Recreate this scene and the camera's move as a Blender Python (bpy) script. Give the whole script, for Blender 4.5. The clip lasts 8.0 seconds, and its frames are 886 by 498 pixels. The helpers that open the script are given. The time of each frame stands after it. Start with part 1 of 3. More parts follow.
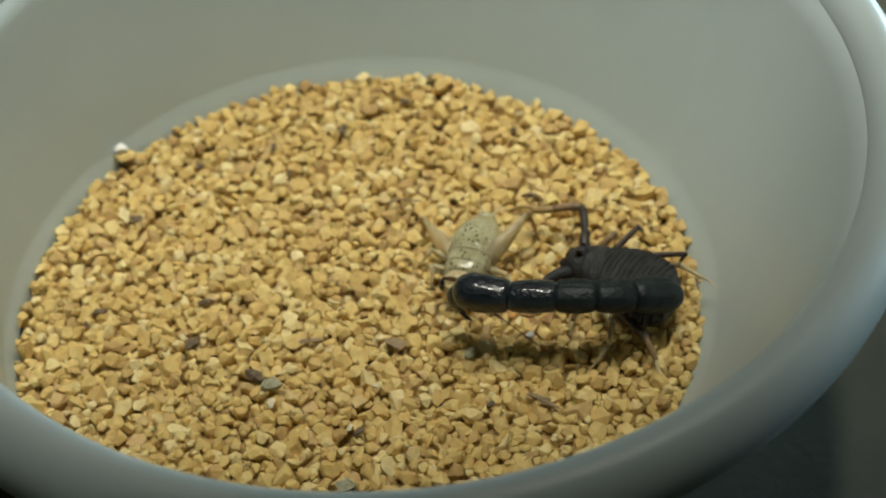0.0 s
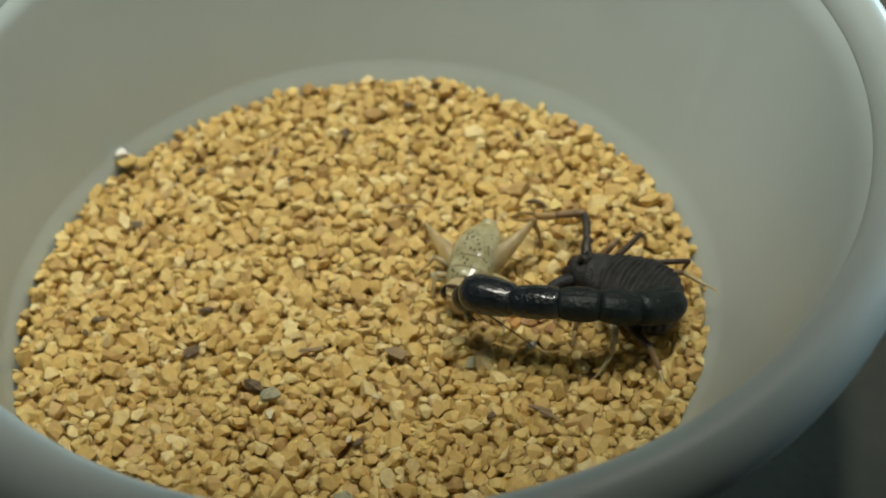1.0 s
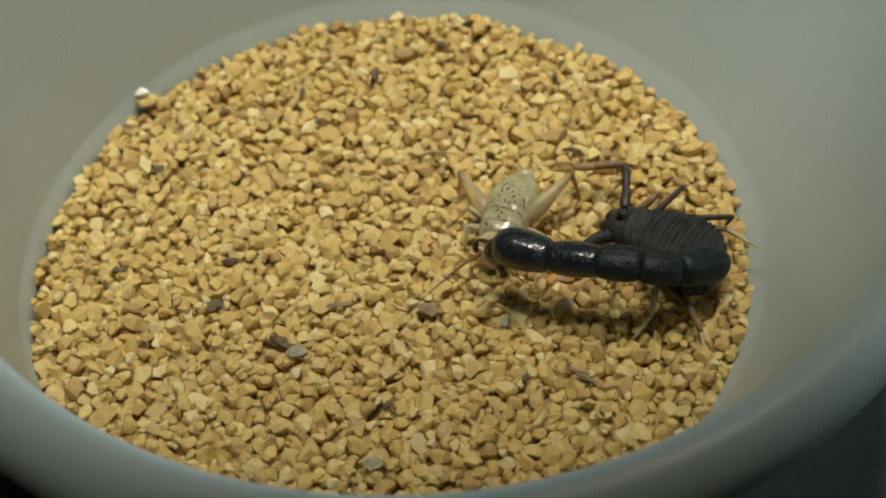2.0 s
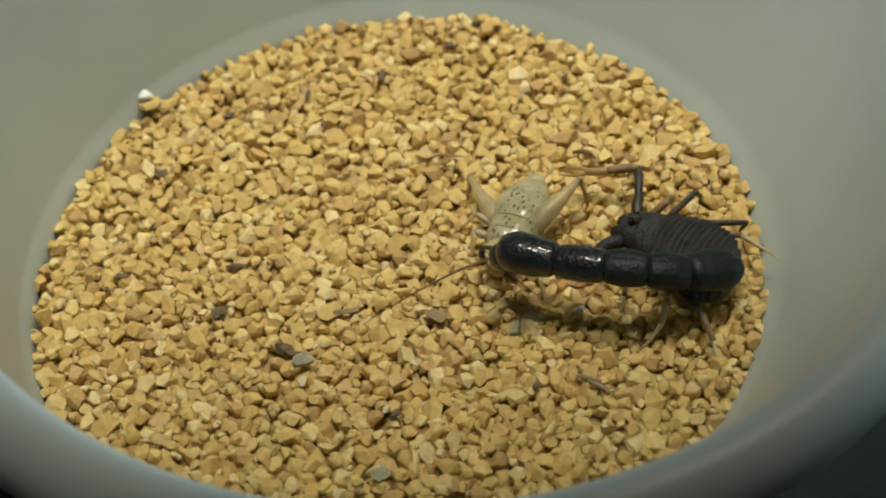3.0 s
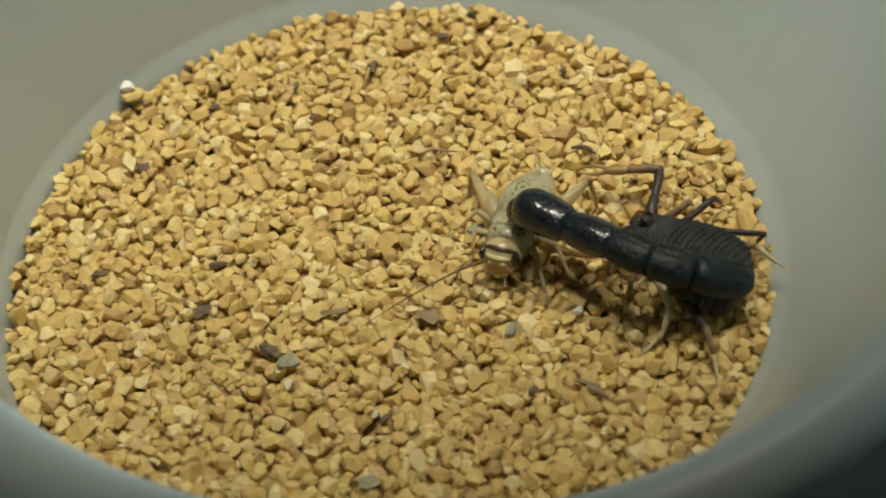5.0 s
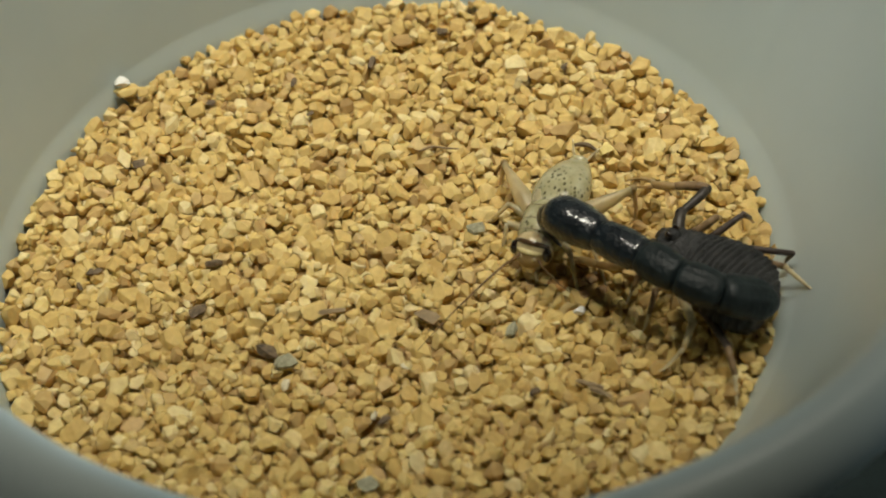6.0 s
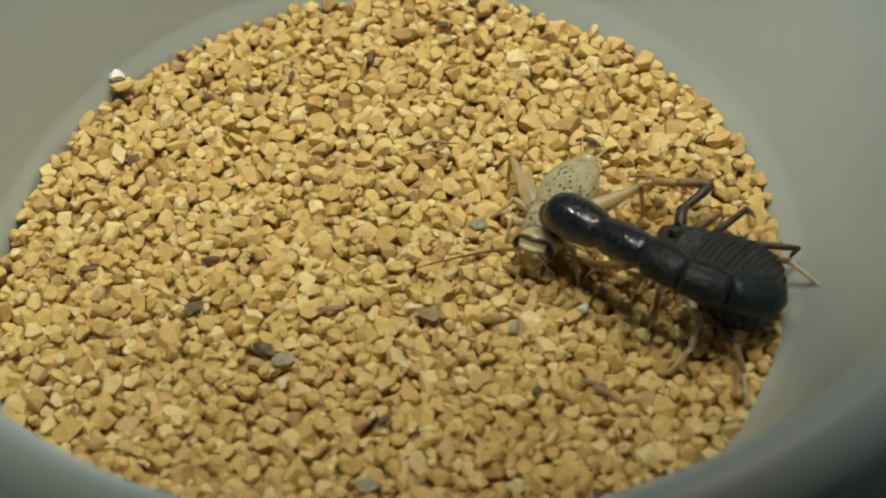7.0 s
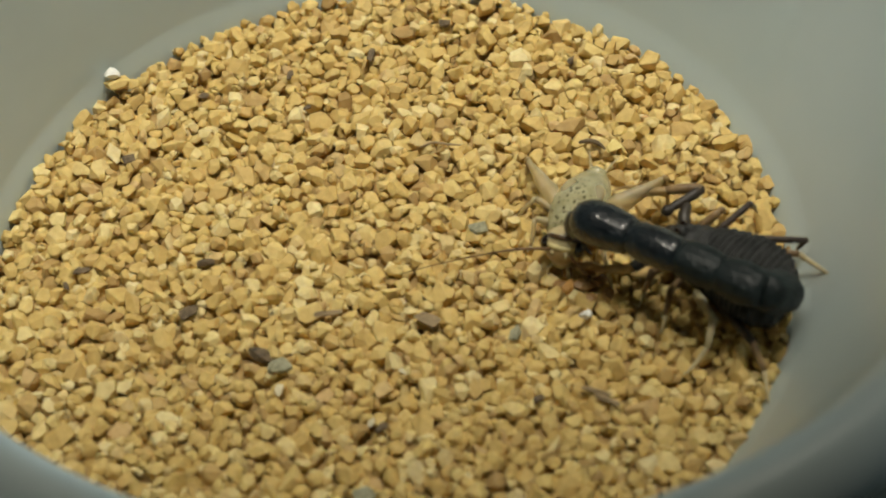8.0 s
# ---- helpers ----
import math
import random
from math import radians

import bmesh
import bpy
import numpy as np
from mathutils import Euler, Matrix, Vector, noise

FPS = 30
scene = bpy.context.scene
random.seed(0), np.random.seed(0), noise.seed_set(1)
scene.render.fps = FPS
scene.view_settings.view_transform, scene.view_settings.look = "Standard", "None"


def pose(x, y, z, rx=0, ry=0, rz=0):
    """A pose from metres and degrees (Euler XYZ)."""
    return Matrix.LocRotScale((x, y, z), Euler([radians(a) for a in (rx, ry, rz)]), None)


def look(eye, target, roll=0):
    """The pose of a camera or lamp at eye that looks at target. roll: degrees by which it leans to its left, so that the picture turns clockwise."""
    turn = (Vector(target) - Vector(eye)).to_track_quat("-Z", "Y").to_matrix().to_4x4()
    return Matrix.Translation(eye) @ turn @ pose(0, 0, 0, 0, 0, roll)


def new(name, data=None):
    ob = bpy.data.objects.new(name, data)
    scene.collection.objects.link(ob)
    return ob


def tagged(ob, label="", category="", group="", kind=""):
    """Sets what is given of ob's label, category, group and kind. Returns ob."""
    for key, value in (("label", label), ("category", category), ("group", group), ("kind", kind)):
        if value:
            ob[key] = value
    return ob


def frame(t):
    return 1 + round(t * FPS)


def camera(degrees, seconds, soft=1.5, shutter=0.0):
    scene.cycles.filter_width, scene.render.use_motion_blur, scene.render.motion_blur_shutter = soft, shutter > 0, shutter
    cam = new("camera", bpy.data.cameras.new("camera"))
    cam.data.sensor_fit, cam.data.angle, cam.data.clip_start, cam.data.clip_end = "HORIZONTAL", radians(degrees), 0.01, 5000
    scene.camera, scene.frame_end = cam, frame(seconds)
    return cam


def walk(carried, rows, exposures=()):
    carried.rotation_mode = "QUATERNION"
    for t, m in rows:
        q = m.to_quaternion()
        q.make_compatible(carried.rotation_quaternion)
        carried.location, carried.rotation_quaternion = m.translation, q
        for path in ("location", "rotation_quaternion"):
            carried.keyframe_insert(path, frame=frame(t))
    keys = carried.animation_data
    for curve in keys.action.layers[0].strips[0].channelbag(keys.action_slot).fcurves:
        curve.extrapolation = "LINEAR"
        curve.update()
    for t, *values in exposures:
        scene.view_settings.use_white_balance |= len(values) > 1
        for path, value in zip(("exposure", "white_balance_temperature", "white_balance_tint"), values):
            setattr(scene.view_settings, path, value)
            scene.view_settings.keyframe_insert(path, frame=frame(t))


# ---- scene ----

MM = 0.001
cam = camera(26, 8.0, soft=1.9, shutter=0.5)
cam.data.dof.use_dof = True
cam.data.dof.focus_distance = 0.229
cam.data.dof.aperture_fstop = 27.0
walk(cam, [
    (0, pose(0.00000, -0.17175, 0.18448, 44.193, 3.742, -7.816)),
    (0.5, pose(0.00172, -0.16978, 0.18342, 44.150, 3.958, -7.596)),
    (1, pose(0.00360, -0.16769, 0.18489, 43.628, 4.227, -7.258)),
    (1.5, pose(0.00484, -0.16229, 0.18338, 42.427, 4.422, -6.862)),
    (2, pose(0.00263, -0.15500, 0.18358, 40.316, 4.169, -6.558)),
    (3.5, pose(0.00347, -0.15092, 0.17784, 40.358, 4.734, -6.479)),
    (4, pose(0.00276, -0.14936, 0.17578, 40.525, 4.352, -6.547)),
    (4.5, pose(0.00337, -0.14729, 0.17389, 40.502, 4.273, -6.408)),
    (6, pose(0.00226, -0.14345, 0.16988, 40.439, 3.913, -6.463)),
    (6.5, pose(0.00221, -0.14211, 0.16824, 40.404, 3.880, -6.519)),
    (7, pose(0.00203, -0.14112, 0.16637, 40.478, 3.828, -6.440)),
    (7.5, pose(0.00252, -0.13909, 0.16477, 40.394, 3.742, -6.248)),
    (8, pose(0.00249, -0.13744, 0.16391, 40.280, 3.717, -6.205)),
], exposures=[(0, -0.01, 6200, 8), (1.5, -0.08, 6350, 9), (2.2, -0.08, 6400, 9), (3.5, 0.03, 6500, 10), (8, 0.0, 6500, 10)])

# ---- light: three added spots overhead, an added cool lamp at the side, a dim room all round ----
world = bpy.data.worlds.new("room_air")
world.use_nodes = True
world.node_tree.nodes["Background"].inputs[0].default_value = (0.92, 0.92, 0.68, 1)
world.node_tree.nodes["Background"].inputs[1].default_value = 0.015
scene.world = world
# unseen spots, set apart to soften the cast shadows
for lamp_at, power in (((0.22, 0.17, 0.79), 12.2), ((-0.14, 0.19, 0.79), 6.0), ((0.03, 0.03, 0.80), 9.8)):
    lamp_data = bpy.data.lights.new("overhead_spot", "SPOT")
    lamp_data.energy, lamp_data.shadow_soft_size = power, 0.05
    # cone edge cut to leave the near rim dark, in place of cast shade
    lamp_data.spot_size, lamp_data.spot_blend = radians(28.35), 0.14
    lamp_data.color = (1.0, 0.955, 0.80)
    lamp_ob = new("overhead_spot", lamp_data)
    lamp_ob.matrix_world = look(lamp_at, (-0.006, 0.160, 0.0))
# unseen cool lamp, added low at the right to brighten the rim
side_data = bpy.data.lights.new("cool_side_lamp", "AREA")
side_data.shape, side_data.size, side_data.size_y, side_data.energy = "RECTANGLE", 0.5, 0.14, 7.8
side_data.color = (0.70, 0.90, 0.95)
side_ob = new("cool_side_lamp", side_data)
side_ob.matrix_world = look((0.76, 0.45, 0.038), (0, 0, 0.03))


# ---- materials ----
def material(name, rough=0.6, metal=0.0, spec=0.5):
    m = bpy.data.materials.new(name)
    m.use_nodes = True
    n, l = m.node_tree.nodes, m.node_tree.links
    b = n["Principled BSDF"]
    b.inputs["Roughness"].default_value = rough
    b.inputs["Metallic"].default_value = metal
    b.inputs["Specular IOR Level"].default_value = spec
    return m, n, l, b


def coords(n, l):
    return n.new("ShaderNodeTexCoord").outputs["Object"]


def noise_tex(n, l, vec, size, detail=3.0, rough=0.55):
    """Noise whose blotches are about size metres wide."""
    t = n.new("ShaderNodeTexNoise")
    t.inputs["Scale"].default_value = 1.0 / size
    t.inputs["Detail"].default_value = detail
    t.inputs["Roughness"].default_value = rough
    l.new(vec, t.inputs["Vector"])
    return t.outputs["Fac"]


def ramp(n, l, fac, stops):
    r = n.new("ShaderNodeValToRGB")
    e = r.color_ramp.elements
    while len(e) < len(stops):
        e.new(0.5)
    for el, (p, c) in zip(e, stops):
        el.position, el.color = p, (*c, 1)
    l.new(fac, r.inputs["Fac"])
    return r.outputs["Color"]


def mixed(n, l, fac, a, b, mode="MIX"):
    m = n.new("ShaderNodeMix")
    m.data_type, m.blend_type = "RGBA", mode
    for sock, v in ((m.inputs[0], fac), (m.inputs[6], a), (m.inputs[7], b)):
        if hasattr(v, "is_output"):
            l.new(v, sock)
        elif isinstance(v, tuple):
            sock.default_value = (*v, 1)
        else:
            sock.default_value = v
    return m.outputs[2]


def bump(n, l, b, height, strength, dist, normal=None):
    k = n.new("ShaderNodeBump")
    k.inputs["Strength"].default_value = strength
    k.inputs["Distance"].default_value = dist
    l.new(height, k.inputs["Height"])
    if normal is not None:
        l.new(normal, k.inputs["Normal"])
    l.new(k.outputs["Normal"], b.inputs["Normal"])


def grain_material():
    m, n, l, b = material("corn_cob_grain", 0.7, spec=0.35)
    info, geo = n.new("ShaderNodeObjectInfo"), n.new("ShaderNodeNewGeometry")
    add, fr = n.new("ShaderNodeMath"), n.new("ShaderNodeMath")
    add.operation, fr.operation = "ADD", "FRACT"
    l.new(info.outputs["Random"], add.inputs[0])
    l.new(geo.outputs["Random Per Island"], add.inputs[1])
    l.new(add.outputs[0], fr.inputs[0])
    tone = ramp(n, l, fr.outputs[0], [
        (0.0, (0.44, 0.29, 0.115)), (0.05, (0.56, 0.39, 0.155)), (0.22, (0.64, 0.455, 0.165)), (0.5, (0.685, 0.505, 0.19)),
        (0.76, (0.73, 0.555, 0.225)), (0.90, (0.79, 0.645, 0.315)), (0.95, (0.81, 0.68, 0.37)), (0.97, (0.66, 0.50, 0.23)), (1.0, (0.62, 0.43, 0.20))])
    v = coords(n, l)
    patch = ramp(n, l, noise_tex(n, l, v, 0.0011, 4), [(0.3, (0.84, 0.80, 0.74)), (0.7, (1.07, 1.07, 1.06))])
    col = mixed(n, l, 1.0, tone, patch, "MULTIPLY")
    l.new(col, b.inputs["Base Color"])
    b.inputs["Subsurface Weight"].default_value = 0.15
    b.inputs["Subsurface Radius"].default_value = (0.0010, 0.0007, 0.0003)
    b.inputs["Subsurface Scale"].default_value = 1.0
    bev = n.new("ShaderNodeBevel")
    bev.samples = 3
    bev.inputs["Radius"].default_value = 0.00026
    bump(n, l, b, noise_tex(n, l, v, 0.0008, 5), 0.6, 0.00022, bev.outputs["Normal"])
    return m


def plain_material(name, dark, light, size, rough, bump_size=None, bump_dist=0.00003, metal=0.0, spec=0.5, sss=0.0, clear=0.0, coat=0.0):
    """Two tones in blotches of the given size, with fine relief."""
    m, n, l, b = material(name, rough, metal, spec)
    b.inputs["Transmission Weight"].default_value = clear
    b.inputs["IOR"].default_value = 1.4
    b.inputs["Coat Weight"].default_value = coat
    b.inputs["Coat Roughness"].default_value = 0.08
    v = coords(n, l)
    l.new(ramp(n, l, noise_tex(n, l, v, size, 5), [(0.3, dark), (0.7, light)]), b.inputs["Base Color"])
    if sss:
        b.inputs["Subsurface Weight"].default_value = sss
        b.inputs["Subsurface Radius"].default_value = (0.0012, 0.0009, 0.0005)
        b.inputs["Subsurface Scale"].default_value = 1.0
    if bump_size:
        bump(n, l, b, noise_tex(n, l, v, bump_size, 4), 0.7, bump_dist)
    return m


def cuticle_material(name, dark, light, rough, granule, relief, coat=0.0):
    """Black scorpion armour: grainy, with dusty blotches and a soft sheen."""
    m, n, l, b = material(name, rough, spec=0.3)
    b.inputs["Specular IOR Level"].default_value = 0.3 if coat == 0 else 0.22
    b.inputs["Coat Weight"].default_value = coat
    b.inputs["Coat Roughness"].default_value = 0.15
    v = coords(n, l)
    l.new(ramp(n, l, noise_tex(n, l, v, 0.0014, 6), [(0.30, dark), (0.70, light)]), b.inputs["Base Color"])
    vor = n.new("ShaderNodeTexVoronoi")
    vor.inputs["Scale"].default_value = 1.0 / granule
    l.new(v, vor.inputs["Vector"])
    r = n.new("ShaderNodeMapRange")
    l.new(noise_tex(n, l, v, 0.0009, 4), r.inputs["Value"])
    r.inputs["To Min"].default_value, r.inputs["To Max"].default_value = rough - 0.1, rough + 0.14
    l.new(r.outputs[0], b.inputs["Roughness"])
    inv = n.new("ShaderNodeMath")
    inv.operation = "SUBTRACT"
    inv.inputs[0].default_value = 1.0
    l.new(vor.outputs["Distance"], inv.inputs[1])
    bump(n, l, b, inv.outputs[0], 0.9, relief)
    return m


def spotted_material():
    """Pale cricket skin with dark speckles."""
    m, n, l, b = material("cricket_spotted_skin", 0.24, spec=0.6)
    b.inputs["Coat Weight"].default_value, b.inputs["Coat Roughness"].default_value = 0.6, 0.1
    b.inputs["Transmission Weight"].default_value = 0.2
    v = coords(n, l)
    base = ramp(n, l, noise_tex(n, l, v, 0.0025, 4), [(0.3, (0.34, 0.31, 0.15)), (0.7, (0.60, 0.56, 0.35))])
    vor = n.new("ShaderNodeTexVoronoi")
    vor.inputs["Scale"].default_value = 1.0 / 0.00054
    vor.inputs["Randomness"].default_value = 0.85
    stretch = n.new("ShaderNodeMapping")
    stretch.inputs["Scale"].default_value = (0.62, 1.0, 1.0)
    l.new(v, stretch.inputs["Vector"])
    l.new(stretch.outputs[0], vor.inputs["Vector"])
    dots = ramp(n, l, vor.outputs["Distance"], [(0.20, (0.9, 0.9, 0.9)), (0.42, (0, 0, 0))])
    some = ramp(n, l, noise_tex(n, l, v, 0.0016, 2), [(0.40, (0, 0, 0)), (0.48, (1, 1, 1))])
    sep, fore = n.new("ShaderNodeSeparateXYZ"), n.new("ShaderNodeMapRange")
    l.new(v, sep.inputs[0])
    l.new(sep.outputs["X"], fore.inputs["Value"])
    fore.inputs["From Min"].default_value, fore.inputs["From Max"].default_value = -0.005, -0.003
    some = mixed(n, l, 1.0, some, fore.outputs[0], "MULTIPLY")
    gate = mixed(n, l, 1.0, dots, some, "MULTIPLY")
    l.new(mixed(n, l, gate, base, (0.07, 0.06, 0.025)), b.inputs["Base Color"])
    b.inputs["Subsurface Weight"].default_value = 0.25
    b.inputs["Subsurface Radius"].default_value = (0.0012, 0.001, 0.0006)
    b.inputs["Subsurface Scale"].default_value = 1.0
    bump(n, l, b, noise_tex(n, l, v, 0.0003, 3), 0.4, 0.00004)
    return m


def plastic_material(name, dark, light, rough, through_light):
    """Milky plastic: part of the light passes through it."""
    m, n, l, b = material(name, rough, spec=0.5)
    v = coords(n, l)
    col = ramp(n, l, noise_tex(n, l, v, 0.03, 5), [(0.3, dark), (0.7, light)])
    l.new(col, b.inputs["Base Color"])
    bump(n, l, b, noise_tex(n, l, v, 0.0012, 4), 0.2, 0.00003)
    tr, mx = n.new("ShaderNodeBsdfTranslucent"), n.new("ShaderNodeMixShader")
    l.new(col, tr.inputs["Color"])
    mx.inputs[0].default_value = through_light
    l.new(b.outputs[0], mx.inputs[1])
    l.new(tr.outputs[0], mx.inputs[2])
    l.new(mx.outputs[0], n["Material Output"].inputs["Surface"])
    return m


GRAIN = grain_material()
BED = plain_material("bed_dust", (0.36, 0.235, 0.09), (0.48, 0.33, 0.135), 0.0015, 0.9, 0.0006, 0.0003)
DARK_CHIP = plain_material("dark_bark", (0.06, 0.046, 0.03), (0.24, 0.17, 0.10), 0.0007, 0.8, 0.0003, 0.0001)
GREY_CHIP = plain_material("grey_husk", (0.20, 0.195, 0.12), (0.44, 0.42, 0.29), 0.0006, 0.7, 0.0003, 0.0001)
PURPLE_CHIP = plain_material("purple_husk", (0.217, 0.160, 0.091), (0.360, 0.258, 0.140), 0.0008, 0.7, 0.0003, 0.0001)
WHITE_CHIP = plain_material("white_crumb", (0.74, 0.73, 0.68), (0.9, 0.89, 0.85), 0.0008, 0.5, 0.0003, 0.0001)
CUP = plastic_material("grey_white_plastic", (0.455, 0.532, 0.530), (0.51, 0.587, 0.585), 0.36, 0.04)
TABLE = plain_material("dark_tabletop", (0.060, 0.062, 0.046), (0.095, 0.097, 0.074), 0.02, 0.55, 0.002, 0.0001)
BODY_SKIN = cuticle_material("black_cuticle", (0.014, 0.0145, 0.0148), (0.047, 0.047, 0.047), 0.5, 0.0003, 0.00012)
TAIL_SKIN = cuticle_material("glossy_black_cuticle", (0.003, 0.005, 0.0075), (0.009, 0.015, 0.020), 0.36, 0.0004, 0.00012, 0.8)
MID_SKIN = cuticle_material("satin_black_cuticle", (0.0045, 0.008, 0.009), (0.015, 0.023, 0.025), 0.46, 0.0004, 0.00006)
ARM_SKIN = plain_material("brown_black_limb", (0.018, 0.015, 0.012), (0.052, 0.041, 0.031), 0.0012, 0.4, 0.0003)
LEG_SKIN = plain_material("dusky_brown_limb", (0.035, 0.026, 0.022), (0.10, 0.072, 0.055), 0.0012, 0.42, 0.0003)
FORE_SKIN = plain_material("dark_amber_limb", (0.14, 0.085, 0.045), (0.36, 0.24, 0.12), 0.0018, 0.3, 0.0004, sss=0.2, clear=0.15)
AMBER_SKIN = plain_material("amber_limb", (0.40, 0.26, 0.10), (0.62, 0.45, 0.21), 0.0018, 0.28, 0.0004, sss=0.2, clear=0.45)
PALE_SKIN = plain_material("pale_limb", (0.46, 0.37, 0.20), (0.70, 0.60, 0.37), 0.0016, 0.38, 0.0004, sss=0.2, clear=0.12)
CRICKET_SKIN = plain_material("cricket_pale_skin", (0.64, 0.54, 0.30), (0.84, 0.74, 0.48), 0.0016, 0.36, 0.0003, sss=0.15, clear=0.6)
CRICKET_SPOT = spotted_material()
CRICKET_HEAD = plain_material("cricket_head_shell", (0.44, 0.34, 0.17), (0.62, 0.52, 0.31), 0.0012, 0.25, 0.0004, sss=0.2, coat=0.5)
CRICKET_LINE = plain_material("cricket_brown_line", (0.16, 0.12, 0.07), (0.30, 0.24, 0.14), 0.0008, 0.4)
CREAM = plain_material("cream_band", (0.52, 0.43, 0.19), (0.68, 0.58, 0.31), 0.0007, 0.22)
EYE = plain_material("dark_eye", (0.010, 0.006, 0.004), (0.022, 0.012, 0.008), 0.0006, 0.12, coat=0.8)
BROW = plain_material("dark_brown_shell", (0.035, 0.018, 0.008), (0.09, 0.05, 0.022), 0.0006, 0.15, coat=0.8)
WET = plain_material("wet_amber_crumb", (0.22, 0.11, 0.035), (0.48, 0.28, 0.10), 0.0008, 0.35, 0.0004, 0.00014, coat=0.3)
YELLOW = plain_material("yellow_crumb", (0.66, 0.50, 0.15), (0.80, 0.66, 0.27), 0.0008, 0.6, 0.0004, 0.0001)
ORANGE = plain_material("orange_crumb", (0.50, 0.24, 0.06), (0.64, 0.36, 0.11), 0.0008, 0.6, 0.0004, 0.0001)
FLAKE = plain_material("cream_flake", (0.58, 0.50, 0.32), (0.74, 0.66, 0.47), 0.0008, 0.55, 0.0004, 0.0001)
ANTENNA = plain_material("antenna_brown", (0.09, 0.048, 0.018), (0.21, 0.12, 0.05), 0.001, 0.4)
# near-white base colour stands in for the scrap's wet sparkle
GLINT_WHITE = plain_material("painted_wet_glint", (0.62, 0.60, 0.54), (0.86, 0.84, 0.78), 0.0005, 0.18, 0.0004, 0.0002, coat=1.0)


# ---- mesh helpers ----
def part(name, bm, mat, parent=None, label="", smooth=True):
    me = bpy.data.meshes.new(name)
    bmesh.ops.recalc_face_normals(bm, faces=bm.faces)
    bm.to_mesh(me)
    bm.free()
    if smooth:
        me.shade_smooth()
    me.materials.append(mat)
    ob = new(name, me)
    if parent is not None:
        ob.parent = parent
    if label:
        ob["label"] = label
    return ob


def base(name, label, category, group="", kind=""):
    return tagged(new(name), label, category, group, kind)


def tube(pts, radii, sides=10, flat=1.0, ripple=0.0, lobes=8, bm=None, steps=3):
    """A closed tube through the points (mm), with a radius at each; flat squeezes it across; ripple gives it keels."""
    bm = bm or bmesh.new()
    P = [Vector(p) * MM for p in pts]
    pp, rr = [], []
    for i in range(len(P) - 1):
        p0, p1, p2, p3 = P[max(i - 1, 0)], P[i], P[i + 1], P[min(i + 2, len(P) - 1)]
        for k in range(steps):
            u = k / steps
            pp.append(0.5 * ((2 * p1) + (p2 - p0) * u + (2 * p0 - 5 * p1 + 4 * p2 - p3) * u * u + (3 * p1 - p0 - 3 * p2 + p3) * u ** 3))
            rr.append(radii[i] + (radii[i + 1] - radii[i]) * u)
    pp.append(P[-1]), rr.append(radii[-1])
    rings = []
    for i, p in enumerate(pp):
        d = (pp[min(i + 1, len(pp) - 1)] - pp[max(i - 1, 0)]).normalized()
        up = Vector((0, 0, 1)) if abs(d.z) < 0.95 else Vector((1, 0, 0))
        s = d.cross(up).normalized()
        w = s.cross(d)
        ring = []
        for k in range(sides):
            a = 2 * math.pi * k / sides
            r = rr[i] * MM * (1 + ripple * math.cos(lobes * a))
            ring.append(bm.verts.new(p + s * (r * math.cos(a)) + w * (r * flat * math.sin(a))))
        rings.append(ring)
    for a, b in zip(rings, rings[1:]):
        for k in range(sides):
            bm.faces.new((a[k], a[(k + 1) % sides], b[(k + 1) % sides], b[k]))
    bm.faces.new(rings[0]), bm.faces.new(rings[-1])
    return bm


def blob(center, size, seg=20, rings=12, bm=None, lump=0.0, seed=0.0):
    """An egg-shaped lump (mm), uneven by lump."""
    bm = bm or bmesh.new()
    made = bmesh.ops.create_uvsphere(bm, u_segments=seg, v_segments=rings, radius=1.0)["verts"]
    for v in made:
        k = 1 + lump * noise.noise(v.co * 1.7 + Vector((seed, seed * 2.3, 0)))
        v.co = Vector([(c + s * x * k) * MM for c, s, x in zip(center, size, v.co)])
    return bm


def shell(profile, sides=28, cap=True, bm=None, dome=1.0, floor_=0.0):
    """A body section along x (mm): rows of x, half width, top height, bottom height. Round above, flatter below."""
    bm = bm or bmesh.new()
    rings = []
    for x, w, top, bot in profile:
        mid = bot + (top - bot) * 0.42
        ring = []
        for k in range(sides):
            a = 2 * math.pi * k / sides
            c, s = math.cos(a), math.sin(a)
            e = 0.86
            y = w * math.copysign(abs(c) ** e, c)
            z = mid + ((top - mid) if s > 0 else (mid - bot)) * math.copysign(abs(s) ** e, s)
            ring.append(bm.verts.new((x * MM, y * MM, z * MM)))
        rings.append(ring)
    for a, b in zip(rings, rings[1:]):
        for k in range(sides):
            bm.faces.new((a[k], a[(k + 1) % sides], b[(k + 1) % sides], b[k]))
    if cap:
        bm.faces.new(rings[0]), bm.faces.new(rings[-1])
    return bm


def lathe(profile, lean, sides=128, closed=False):
    """A ring of revolution: rows of radius, height (mm); its middle drifts by lean (x, y per height) as it rises."""
    bm = bmesh.new()
    rings = []
    for r, z in profile:
        rings.append([bm.verts.new(((r * math.cos(2 * math.pi * k / sides) + lean[0] * z + MIDDLE_X) * MM,
                                    (r * math.sin(2 * math.pi * k / sides) + lean[1] * z + MIDDLE_Y) * MM, z * MM)) for k in range(sides)])
    pairs = list(zip(rings, rings[1:])) + ([(rings[-1], rings[0])] if closed else [])
    for a, b in pairs:
        for k in range(sides):
            bm.faces.new((a[k], a[(k + 1) % sides], b[(k + 1) % sides], b[k]))
    return bm


